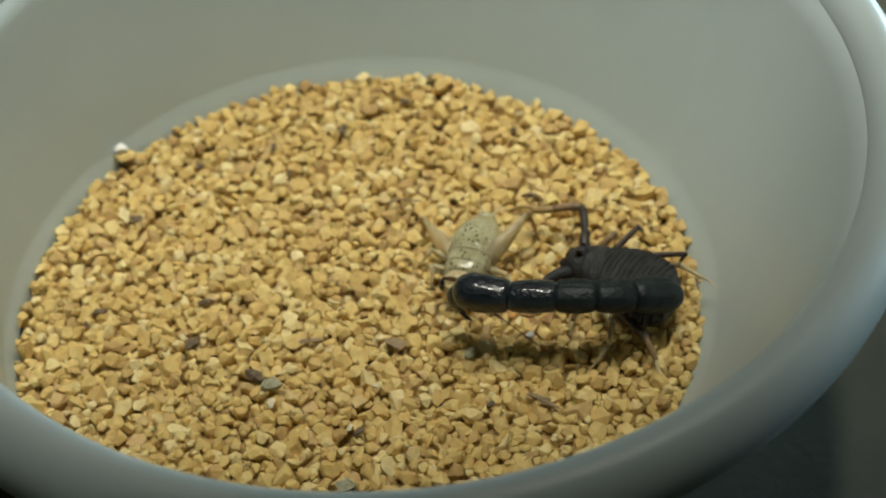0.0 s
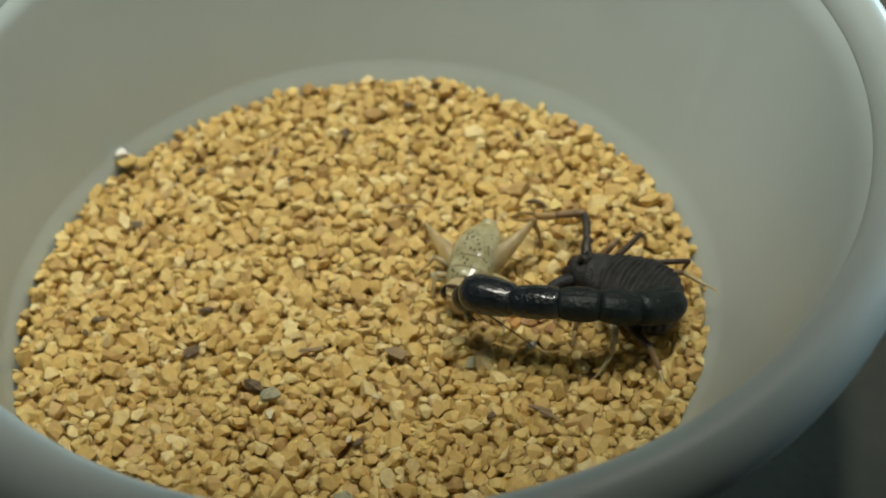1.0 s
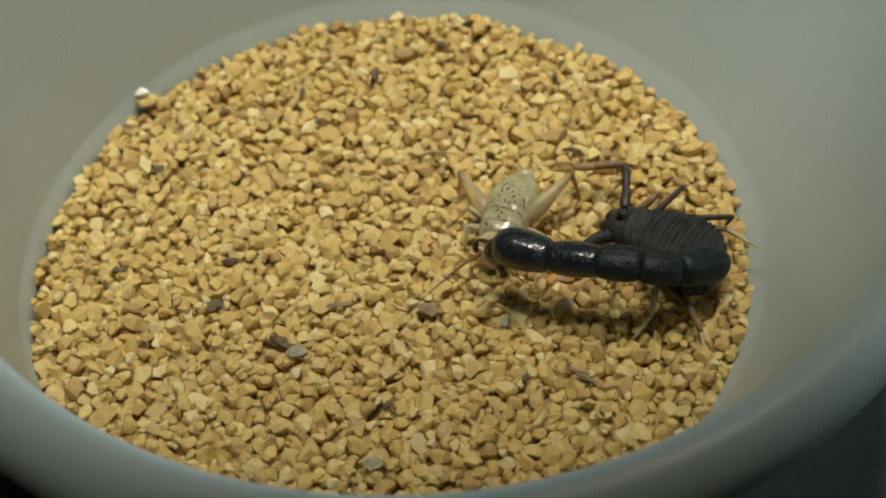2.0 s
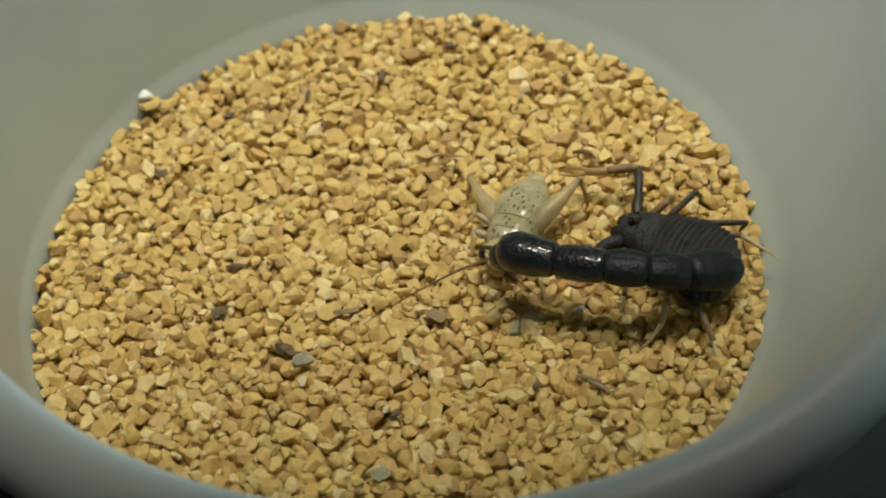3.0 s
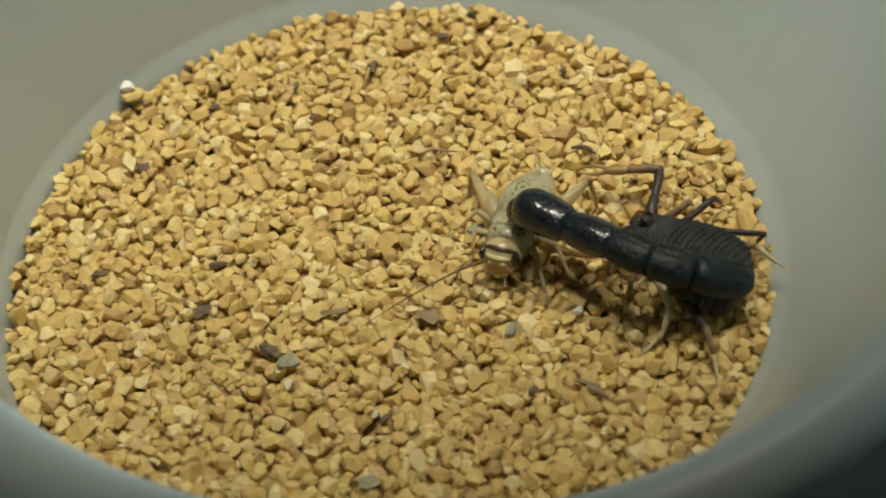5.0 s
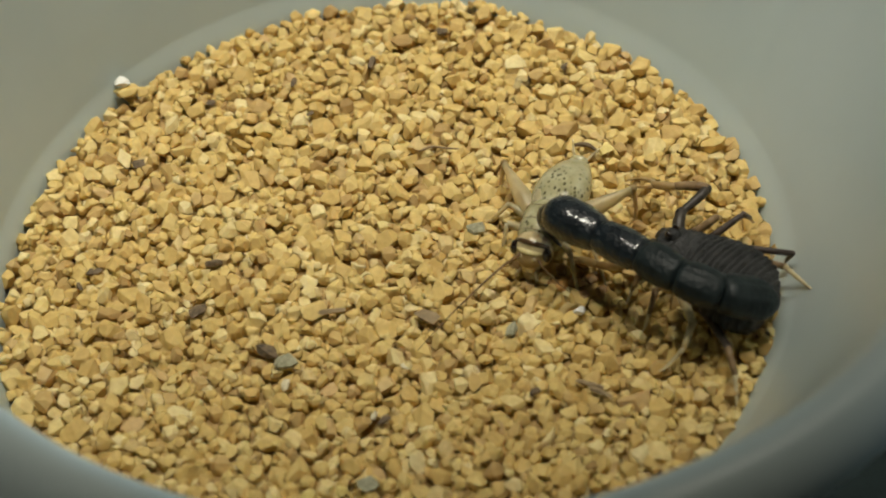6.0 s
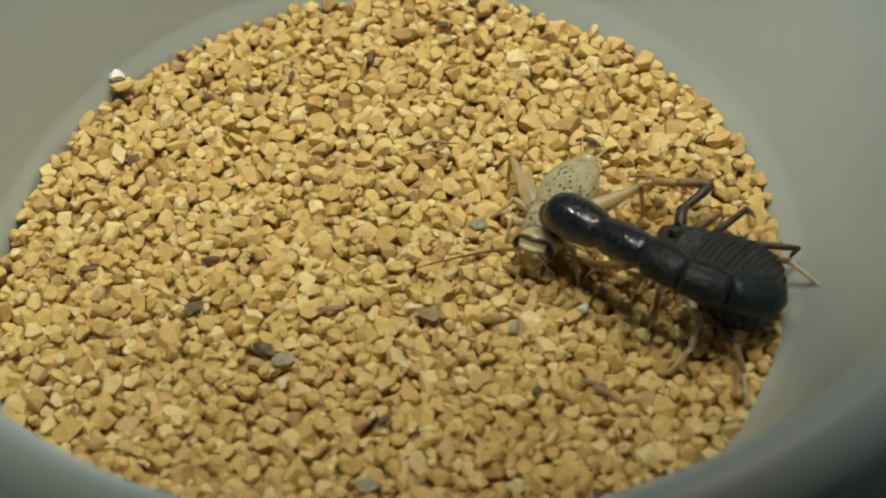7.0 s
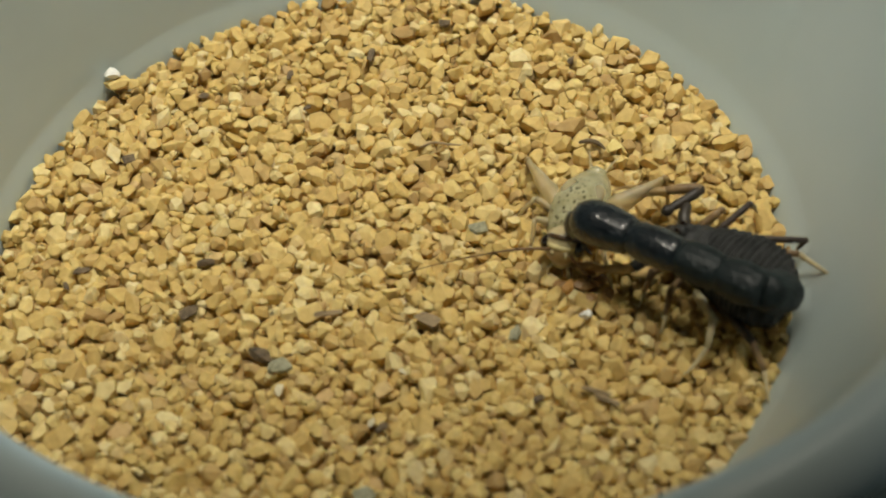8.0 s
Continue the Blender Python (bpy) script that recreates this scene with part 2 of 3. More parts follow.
def slab(lo, hi, bm=None):
    bm = bm or bmesh.new()
    made = bmesh.ops.create_cube(bm, size=1.0)["verts"]
    for v in made:
        v.co = Vector([(a + b) / 2 + x * (b - a) for a, b, x in zip(lo, hi, v.co)])
    return bm


# ---- the support ----
def table():
    t = base("table", "dark plain tabletop on which the plastic cup stands", "table")
    bm = slab((-0.60, -0.35, -0.0395), (0.60, 0.55, -0.0145))
    bmesh.ops.bevel(bm, geom=list(bm.edges), offset=0.003, segments=3, affect="EDGES")
    part("tabletop", bm, TABLE, t, smooth=False)


# ---- the cup ----
LEAN = (0.218, 0.073)
MIDDLE_X, MIDDLE_Y = 0.1, 0.6  # where the cup stands (mm)


def cup():
    c = base("plastic_cup", "grey-white translucent plastic cup half filled with grit", "cup")
    inner = [(41.2, -12.0), (45.2, 0.0), (45.85, 1.2), (46.4, 2.2), (46.6, 2.7), (46.76, 3.15), (47.14, 4.2), (50.0, 11.5), (53.6, 20.4), (56.1, 26.8), (57.4, 29.8)]
    outer = [(r + 1.1, z) for r, z in reversed(inner)]
    part("wall", lathe(inner + outer, LEAN, closed=True), CUP, c, "milky grey plastic wall with a faint inner ridge")
    curl = [(57.38, 29.72), (57.5, 30.2), (57.8, 31.0), (58.4, 31.8), (59.4, 32.35), (60.6, 32.4), (61.8, 32.0), (62.9, 31.2), (63.8, 30.1), (64.4, 28.8), (64.6, 27.4), (64.4, 26.3),
            (63.6, 25.8), (62.4, 25.9), (60.8, 26.2), (58.9, 26.4)]
    part("rolled_rim", lathe(curl, LEAN, closed=True), CUP, c, "broad rounded lip turned outward")
    part("bottom", lathe([(41.6, -12.2), (41.6, -14.4), (0.5, -14.4), (0.5, -12.6), (40.6, -12.6)], LEAN, closed=True), CUP, c)
    return c


# ---- the grit ----
def chip_mesh(name, rng, size, flat, mat, cuts=(9, 13), lobes=1):
    """An angular crumb: a block broken along random planes; a second lobe gives it a notch."""
    both = bmesh.new()
    for lobe in range(lobes):
        bm = bmesh.new()
        bmesh.ops.create_cube(bm, size=2.0)
        lean = [rng.uniform(-0.16, 0.16) for _ in range(4)]
        for v in bm.verts:
            v.co.x += lean[0] * v.co.z + lean[1] * v.co.y
            v.co.y += lean[2] * v.co.z + lean[3] * v.co.x
        for k in range(rng.randint(*cuts)):
            z = rng.uniform(-0.75, 0.95)
            a = k * 2.39996 + rng.uniform(-0.7, 0.7)
            r = math.sqrt(1 - z * z)
            way = Vector((r * math.cos(a), r * math.sin(a), z))
            bmesh.ops.bisect_plane(bm, geom=[*bm.verts, *bm.edges, *bm.faces], plane_co=way * rng.uniform(0.70, 0.98), plane_no=way, clear_outer=True)
            rim = [e for e in bm.edges if e.is_boundary]
            if len(rim) > 2:
                bmesh.ops.edgeloop_fill(bm, edges=rim)
        side, turn = rng.uniform(0, 6.28), Euler((rng.uniform(-0.5, 0.5), rng.uniform(-0.5, 0.5), rng.uniform(0, 6)))
        k = 1.0 if lobes == 1 else (0.82, 0.66)[lobe]
        shift = Vector((0, 0, 0)) if lobes == 1 else Vector((math.cos(side), math.sin(side), rng.uniform(-0.3, 0.1))) * (0.15, 0.62)[lobe]
        for v in bm.verts:
            v.co = (turn.to_matrix() @ v.co) * k + shift if lobe else v.co * k - shift
            v.co = Vector((v.co.x, v.co.y, v.co.z * flat)) * size
        bmesh.ops.recalc_face_normals(bm, faces=bm.faces)
        spare = bpy.data.meshes.new("spare")
        bm.to_mesh(spare)
        bm.free()
        both.from_mesh(spare)
        bpy.data.meshes.remove(spare)
    me = bpy.data.meshes.new(name)
    both.to_mesh(me)
    both.free()
    me.materials.append(mat)
    return me


def ground_height(x, y):
    """The uneven top of the grit (mm)."""
    v = Vector((x * 0.055, y * 0.055, 3.1))
    return 0.55 * noise.noise(v) + 0.35 * noise.noise(v * 3.3) + 0.0


def grit():
    rng = random.Random(11)
    bed = base("grit_bed", "bed of golden tan corn cob grit filling the cup", "grit", kind="stuff")
    ground = bmesh.new()
    rings = [[ground.verts.new(Vector((r * math.cos(a) + MIDDLE_X, r * math.sin(a) + MIDDLE_Y, ground_height(r * math.cos(a), r * math.sin(a)) - 1.2)) * MM)
              for a in [2 * math.pi * k / 72 for k in range(72)]] for r in [2 + 42.6 * i / 24 for i in range(25)]]
    for a, b in zip(rings, rings[1:]):
        for k in range(72):
            ground.faces.new((a[k], a[(k + 1) % 72], b[(k + 1) % 72], b[k]))
    ground.faces.new(rings[0])
    tagged(part("dust", ground, BED, bed), kind="stuff")
    kinds = [chip_mesh("grain", rng, 1.0 * MM, rng.uniform(0.7, 1.0), GRAIN, lobes=1 + i % 2) for i in range(44)]
    flat_data = []
    for me in kinds:
        co = np.array([v.co for v in me.vertices])
        flat_data.append((co, [tuple(p.vertices) for p in me.polygons]))
    spots, cells = [], {}
    for want, tries in ((1.2, 700), (1.0, 5500), (0.82, 16000), (0.62, 9000)):
        for _ in range(tries):
            r, a = 45.6 * math.sqrt(rng.random()), rng.uniform(0, 2 * math.pi)
            px, py = r * math.cos(a) + MIDDLE_X, r * math.sin(a) + MIDDLE_Y
            edge = 44.9 + 0.5 * math.exp(-((math.degrees(a if a < math.pi else a - 2 * math.pi) - 15) / 20) ** 2) + 0.5 * noise.noise(Vector((px * 0.2, py * 0.2, 8)))
            if r > edge:
                continue
            size = want * rng.uniform(0.88, 1.12)
            cx, cy = int(px // 2.5), int(py // 2.5)
            near = [q for i in (-1, 0, 1) for j in (-1, 0, 1) for q in cells.get((cx + i, cy + j), ())]
            if any((px - q[0]) ** 2 + (py - q[1]) ** 2 < ((size + q[2]) * 0.77) ** 2 for q in near):
                continue
            cells.setdefault((cx, cy), []).append((px, py, size))
            spots.append((px, py, ground_height(px, py) - 0.35 + rng.uniform(-0.35, 0.35), size))
    for _ in range(2600):
        r, a = 44.2 * math.sqrt(rng.random()), rng.uniform(0, 2 * math.pi)
        px, py = r * math.cos(a) + MIDDLE_X, r * math.sin(a) + MIDDLE_Y
        spots.append((px, py, ground_height(px, py) - 1.05 + rng.uniform(-0.2, 0.2), rng.uniform(0.7, 1.1)))
    for _ in range(130):
        r, a = 43.6 * math.sqrt(rng.random()), rng.uniform(0, 2 * math.pi)
        px, py = r * math.cos(a) + MIDDLE_X, r * math.sin(a) + MIDDLE_Y
        spots.append((px, py, ground_height(px, py) + rng.uniform(0.35, 0.6), rng.uniform(0.55, 0.9)))
    verts, faces, count, singles = [], [], 0, 0
    for px, py, pz, size in spots:
        which = rng.randrange(len(kinds))
        turn = Euler((rng.uniform(-0.6, 0.6), rng.uniform(-0.6, 0.6), rng.uniform(0, 6.28)))
        stretch = Vector((size * rng.uniform(0.92, 1.25), size * rng.uniform(0.8, 1.05), size * rng.uniform(0.8, 1.05)))
        m = Matrix.LocRotScale(Vector((px, py, pz)) * MM, turn, stretch)
        if singles < 300 and pz > -1.2 and abs(px - 2) < 15 and -30 < py < -9:
            ob = new("grain", kinds[which])
            ob.matrix_world = m
            ob.parent = bed
            singles += 1
            continue
        co, fs = flat_data[which]
        mm = np.array(m)
        verts.append(co @ mm[:3, :3].T + mm[:3, 3])
        faces.extend([tuple(i + count for i in f) for f in fs])
        count += len(co)
    me = bpy.data.meshes.new("grains")
    me.from_pydata(np.concatenate(verts).tolist(), [], faces)
    me.materials.append(GRAIN)
    ob = new("grains", me)
    ob.parent = bed
    tagged(ob, "loose golden tan crumbs", kind="stuff")
    return bed


def loose_chip(x, y, size, mat, name, label, seed, stretch=(1.2, 0.8, 0.7), lift=0.3, turn=0.0, category="chip"):
    rng = random.Random(seed)
    ob = new(name, chip_mesh(name, rng, size * 0.8 * MM, 0.7, mat))
    ob.matrix_world = Matrix.LocRotScale(Vector((x, y, ground_height(x, y) + lift)) * MM, Euler((0.1, 0.15, turn)), Vector(stretch))
    return tagged(ob, label, category)


def loose_chips():
    dark = "dark brown bark fragment lying among tan crumbs"
    for i, (x, y, s, turn, st) in enumerate((
            (-28.4, 21.5, 0.8, 0.3, (1.1, 0.9, 0.7)), (-21.7, -2.8, 1.1, 0.5, (1.3, 0.8, 0.7)), (-14.0, -10.0, 1.15, 0.0, (1.3, 0.9, 0.7)),
            (1.6, 34.0, 1.0, 1.2, (1.6, 0.5, 0.6)), (11.1, 37.8, 0.9, 0.2, (1.2, 0.8, 0.7)), (-8.5, 32.3, 0.7, 1.4, (1.4, 0.6, 0.7)),
            (-19.6, 4.2, 0.7, 0.2, (1.6, 0.6, 0.6)), (25.5, 29.0, 0.7, 1.0, (1.2, 0.6, 0.7)), (-19.1, 30.8, 0.7, 0.8, (1.1, 0.8, 0.7)),
            (-33.8, 5.3, 0.8, 0.2, (1.5, 0.7, 0.6)), (-35.5, 3.4, 0.6, 2.0, (1.5, 0.6, 0.6)), (14.6, -20.5, 0.6, 0.5, (1.2, 0.7, 0.7)),
            (-2.0, -21.5, 0.8, 0.5, (1.3, 0.7, 0.6)), (-6.8, 26.5, 0.55, 0.5, (1.2, 0.7, 0.6)))):
        tagged(loose_chip(x, y, s, DARK_CHIP, "bark_chip", dark, 40 + i, tuple(k * 1.1 for k in st), 0.6, turn), group="bark chips in the grit")
    for i, (x, y, s, turn, st) in enumerate((
            (-12.4, -11.9, 1.0, 0.6, (1.2, 0.9, 0.7)), (-4.4, -29.6, 0.95, 0.2, (1.3, 0.9, 0.7)), (13.4, -11.5, 0.9, 1.3, (1.5, 0.7, 0.7)),
            (11.2, 3.9, 0.9, 0.3, (1.2, 0.9, 0.7)))):
        tagged(loose_chip(x, y, s, GREY_CHIP, "husk_chip", "pale grey-green husk flake lying on the grit", 70 + i, tuple(k * 1.25 for k in st), 0.8, turn), group="grey husk chips")
    for i, (x, y, s, turn, st) in enumerate(((4.2, -8.2, 1.1, -0.7, (1.5, 0.8, 0.5)), (20.6, -20.6, 1.0, -0.4, (1.7, 0.35, 0.4)), (21.6, -21.9, 1.0, -0.5, (1.6, 0.35, 0.4)),
                                             (-6.5, -5.5, 0.9, 0.1, (1.9, 0.4, 0.4)))):
        tagged(loose_chip(x, y, s, PURPLE_CHIP, "husk_sliver", "purplish brown husk sliver lying on the grit", 80 + i, tuple(k * 1.15 for k in st), 0.85, turn), group="purplish husk slivers")
    loose_chip(-29.2, 33.3, 1.35, GRAIN, "large_crumb", "large tan crumb leaning on the cup wall", 91, (1.5, 0.9, 0.9), 1.6, 0.4, "crumb")
    loose_chip(-27.4, 33.2, 1.0, GRAIN, "large_crumb", "large tan crumb leaning on the cup wall", 95, (1.1, 0.9, 0.9), 1.5, 1.4, "crumb")
    loose_chip(-29.9, 34.0, 0.8, WHITE_CHIP, "white_crumb", "small bright white crumb resting on a tan crumb", 92, (1.5, 1.2, 1.4), 2.7, 0.2, "crumb")
    ob = part("dirt_speck", blob((47.35, 9.6, 3.7), (0.18, 0.18, 0.22), 8, 6), DARK_CHIP)
    tagged(ob, "tiny dark dirt speck stuck on the cup wall", "speck")
    for i, (x, y, sz, mat, name, words, st, turn) in enumerate((
            (28.3, 13.6, 1.0, YELLOW, "yellow_crumb", "bright yellow crumb lying on the grit", (1.2, 0.9, 0.8), 0.3),
            (-10.8, -30.1, 1.0, YELLOW, "yellow_crumb", "bright yellow crumb lying on the grit", (1.2, 0.9, 0.8), 1.0),
            (-7.3, -29.9, 0.9, YELLOW, "yellow_crumb", "bright yellow crumb lying on the grit", (1.2, 0.9, 0.8), 2.0),
            (19.9, -6.1, 0.9, ORANGE, "orange_crumb", "orange brown crumb lying near the cricket", (1.2, 0.9, 0.8), 0.7),
            (-12.4, -15.1, 0.9, FLAKE, "cream_flake", "cream white flake lying on the grit", (1.3, 0.6, 0.45), 1.5),
            (-3.0, -20.7, 0.6, FLAKE, "cream_flake", "cream white flake lying on the grit", (1.2, 0.7, 0.45), 1.4),
            (0.9, -14.9, 0.6, FLAKE, "cream_flake", "cream white flake lying on the grit", (1.3, 0.7, 0.45), 2.2))):
        loose_chip(x, y, sz, mat, name, words, 110 + i, st, 0.8, turn, "crumb")
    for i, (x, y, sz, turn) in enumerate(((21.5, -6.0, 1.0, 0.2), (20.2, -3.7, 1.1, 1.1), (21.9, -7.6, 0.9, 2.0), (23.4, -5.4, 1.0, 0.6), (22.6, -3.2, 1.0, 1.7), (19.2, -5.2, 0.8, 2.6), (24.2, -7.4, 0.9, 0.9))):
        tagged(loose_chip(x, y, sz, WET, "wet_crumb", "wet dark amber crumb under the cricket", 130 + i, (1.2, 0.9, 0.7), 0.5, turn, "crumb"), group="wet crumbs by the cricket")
    twig = part("twig", tube(((24.4, 14.9, 0.9), (25.4, 14.6, 1.3), (26.4, 14.2, 1.2), (27.2, 13.5, 0.7)), (0.16, 0.3, 0.28, 0.12), 8), DARK_CHIP)
    tagged(twig, "short dark brown twig lying on the grit", "twig")
    strand = part("husk_strand", tube(((5.9, 17.3, 0.8), (7.4, 17.5, 1.2), (9.0, 17.0, 1.2), (10.7, 16.9, 0.8)), (0.1, 0.16, 0.16, 0.08), 6), PURPLE_CHIP)
    tagged(strand, "thin brown husk strand lying on the grit", "strand")
    loose_chip(21.3, -10.4, 0.72, GLINT_WHITE, "wet_fragment", "tiny shiny wet scrap by the cricket, whitened for its glint", 93, (1.1, 0.8, 0.8), 1.1, 0.5, "scrap")


# ---- the scorpion; its head looks along +x ----
SEG = (6.6, 4.8, 4.8, 5.9, 6.9)
SEG_R = (2.6, 2.35, 2.3, 2.3, 2.6)


def tail_segment(i):
    """One barrel of the tail from the origin along x, with keels and a swollen far end."""
    n, length, r0 = 22, SEG[i], SEG_R[i]
    bm = bmesh.new()
    rings = []
    sides = 64
    for k in range(n):
        u = k / (n - 1)
        x = -0.25 + u * (length + 0.5)
        if i == 0:
            x = -1.9 + u * (length + 2.15)
        if i < 4:
            r = r0 * (0.83 + 0.17 * math.sin(math.pi * min(1, u * 1.04)) ** 0.8 - 0.03 * (1 - u))
        else:
            r = r0 * (0.77 + 0.23 * math.sin(math.pi * min(1, u * 0.92)) ** 0.9)
        if i == 0 and u < 0.42:
            r *= math.sqrt(max(0.004, 1 - (1 - u / 0.42) ** 2))
        if i == 4 and u > 0.72:
            r *= math.sqrt(1 - 0.62 * ((u - 0.72) / 0.28) ** 2)
        if k in (0, n - 1):
            r *= 0.80
        if k in (1, n - 2):
            r *= 0.95
        ring = []
        for s in range(sides):
            a = 2 * math.pi * s / sides
            keel = 0.0
            for at in (40, 78, 102, 140, 200, 250, 290, 340):
                keel += 0.055 * math.exp(-((math.degrees(a) - at) / 6.0) ** 2) * (0.85 + 0.3 * math.sin(x * 14)) * math.sin(math.pi * u) ** 0.5 * (0.8, 0.8, 0.7, 0.2, 0.1)[i]
            groove = -0.07 * math.exp(-((a - math.pi / 2) ** 2) / 0.10) * math.sin(math.pi * u) * (0.8 if i < 3 else 0.1)
            lump = 0.03 * noise.noise(Vector((x * 2.6, math.cos(a) * 5, math.sin(a) * 5 + i * 7)))
            if i > 2:
                lump += 0.03 * noise.noise(Vector((x * 0.9, math.cos(a) * 1.6 + i * 5, math.sin(a) * 1.6)))
            q = r * (1 + keel + groove + lump)
            ring.append(bm.verts.new((x * MM, q * math.cos(a) * MM, q * 0.90 * math.sin(a) * MM)))
        rings.append(ring)
    for a, b in zip(rings, rings[1:]):
        for s in range(sides):
            bm.faces.new((a[s], a[(s + 1) % sides], b[(s + 1) % sides], b[s]))
    bm.faces.new(rings[0]), bm.faces.new(rings[-1])
    return bm


WIDTHS = ((-9.2, 1.7), (-8.7, 2.8), (-7.6, 4.1), (-6.2, 4.95), (-4.4, 5.15), (-2.0, 4.9), (0.5, 4.2), (3.0, 3.35), (4.8, 2.7), (6.0, 2.3), (6.7, 1.8))


def body_width(x):
    """Half width of the trunk along x (mm)."""
    for (a, wa), (b, wb) in zip(WIDTHS, WIDTHS[1:]):
        if x <= b:
            u = max(0.0, (x - a) / (b - a))
            return wa + (wb - wa) * u
    return WIDTHS[-1][1]


def bow(bm, k):
    """Bends the sides of a plate towards the tail."""
    for v in bm.verts:
        v.co.x -= k / MM * v.co.y ** 2
        v.co.y += 1.5 * MM * max(0.0, (-1.0 - v.co.x / MM) / 8) ** 1.4
    return bm


def leg(parent, pts, radii, skins):
    """A walking leg of the scorpion: its joints from hip to claw."""
    radii = tuple(r * 0.66 for r in radii)
    thigh = part("leg", tube(pts[:2], (radii[0], radii[1]), 10, 1.2), skins[0], parent)
    part("shin", tube((pts[1], pts[2]), (radii[1] * 1.05, radii[2]), 10, 1.1), skins[1], thigh)
    part("foot", tube(pts[2:], tuple(radii[2] * k for k in (0.95, 0.55, 0.2)[:len(pts) - 2]), 8), skins[2], thigh)
    part("knee", blob(pts[1], (radii[1] * 1.15,) * 3, 10, 8), skins[0], thigh)
    return thigh


def scorpion():
    s = base("scorpion", "black thick-tailed scorpion stinging a pale cricket", "scorpion")
    # carapace
    prof = []
    for k in range(18):
        u = k / 17
        x = 1.6 + u * 5.0
        prof.append((x, body_width(x) * (1 if u < 0.95 else 0.8), 6.0 - 1.0 * u ** 3 + (0.10 if k % 4 == 0 else 0.0), 1.6))
    bm = bow(shell(prof, 36), 0.03)
    for v in bm.verts:
        v.co.z += 0.22 * MM * noise.noise(v.co * 1100)
    part("carapace", bm, BODY_SKIN, s, "dull black grainy head shield")
    bm = blob((4.9, 0, 5.6), (1.0, 0.85, 0.9), 14, 10)
    mound = part("eye_mound", bm, BODY_SKIN, s)
    for y in (-0.5, 0.5):
        part("eye", blob((5.1, y * 1.3, 6.2), (0.46, 0.4, 0.44), 14, 10), EYE, mound, "glossy black bead eye")
    for y in (-1.0, 1.0):
        ch = part("chelicera", tube(((6.0, y, 3.7), (7.0, y * 1.0, 3.3), (7.7, y * 0.6, 2.7)), (1.0, 0.85, 0.25), 10), ARM_SKIN, s)
    # back plates
    edges = [2.0, 0.7, -0.8, -2.3, -3.8, -5.3, -6.9, -8.8]
    for i, (a, b) in enumerate(zip(edges, edges[1:])):
        prof = []
        n = 17
        for k in range(n):
            u = k / (n - 1)
            x = a + (b - a) * u
            lift = 0.26 * u ** 1.5 + 0.20 * math.cos(2 * math.pi * 2 * u)
            if k == n - 1:
                lift = -0.15
            fall = 1.3 * max(0.0, (-5.0 - x) / 4.3) ** 2
            prof.append((x, body_width(x) + lift * 0.5, 5.9 + 0.35 * math.sin(math.pi * (2.2 - x) / 12) - fall + lift, 1.7 + 0.5 * max(0.0, (-5.0 - x) / 4.3)))
        bm = bow(shell(prof, 44), 0.034 - 0.006 * i)
        for v in bm.verts:
            v.co.z += 0.07 * MM * noise.noise(v.co * 1300 + Vector((i, 0, 0)))
        part("back_plate", bm, BODY_SKIN, s)
    prof = [(x, body_width(x) * 0.82, 3.4, 0.7 + 0.6 * abs(x / 9) ** 2) for x in (6.0, 5, 2, -1, -4, -6.5, -8.2)]
    part("belly", bow(shell(prof, 28), 0.0), ARM_SKIN, s, "dark brown underside")
    # tail barrels, keyed later
    tail = []
    for i in range(5):
        tail.append(part("tail_segment", tail_segment(i), TAIL_SKIN if i > 2 else MID_SKIN, s, "glossy blue-black tail barrel" if i > 2 else ""))
    bm = blob((-0.1, 0, -1.5), (1.7, 1.55, 2.0), 18, 12)
    sting = part("stinger_bulb", bm, TAIL_SKIN, s, "glossy black venom bulb with a curved sting")
    part("sting", tube(((-0.1, 0, -3.0), (-0.2, 0, -4.2), (-0.7, 0, -5.0), (-1.4, 0, -5.5)), (0.75, 0.45, 0.25, 0.06), 10), TAIL_SKIN, sting)
    tail.append(sting)
    # gripping arm, keyed later: each piece runs from its joint along x
    part("arm_base", tube(((5.4, -1.6, 4.0), (6.2, -2.8, 4.6), (6.6, -3.9, 4.8), (6.6, -4.4, 4.8)), (0.8, 0.7, 0.58, 0.45), 12), ARM_SKIN, s, "dark knobbly base of the gripping arm")
    arm = part("upper_arm", tube(((-0.4, 0.1, -0.1), (0.6, 0.05, 0.0), (2.2, -0.1, 0.12), (3.5, -0.08, 0.1), (4.2, 0.1, 0.0)), (0.52, 0.5, 0.54, 0.6, 0.55), 12), ARM_SKIN, s, "thin dark gripping arm")
    part("shoulder", blob((-0.2, 0.05, 0), (0.8, 0.66, 0.62), 14, 10), ARM_SKIN, arm)
    part("elbow", blob((4.2, 0.05, 0), (0.66, 0.62, 0.6), 14, 10), ARM_SKIN, arm)
    claw = part("forearm", tube(((-0.1, 0, 0), (0.9, -0.2, 0.1), (2.6, -0.1, 0.1), (3.9, 0, 0)), (0.62, 0.6, 0.56, 0.44), 12), FORE_SKIN, s)
    part("hand", tube(((3.6, 0, 0), (4.5, 0.1, 0), (5.8, 0.1, 0), (6.6, 0, 0)), (0.42, 0.54, 0.52, 0.4), 12), AMBER_SKIN, claw, "amber translucent pincer hand")
    part("fixed_finger", tube(((6.3, -0.2, 0.1), (8.0, -0.45, 0.2), (9.9, -0.1, -0.1)), (0.3, 0.22, 0.07), 8), AMBER_SKIN, claw)
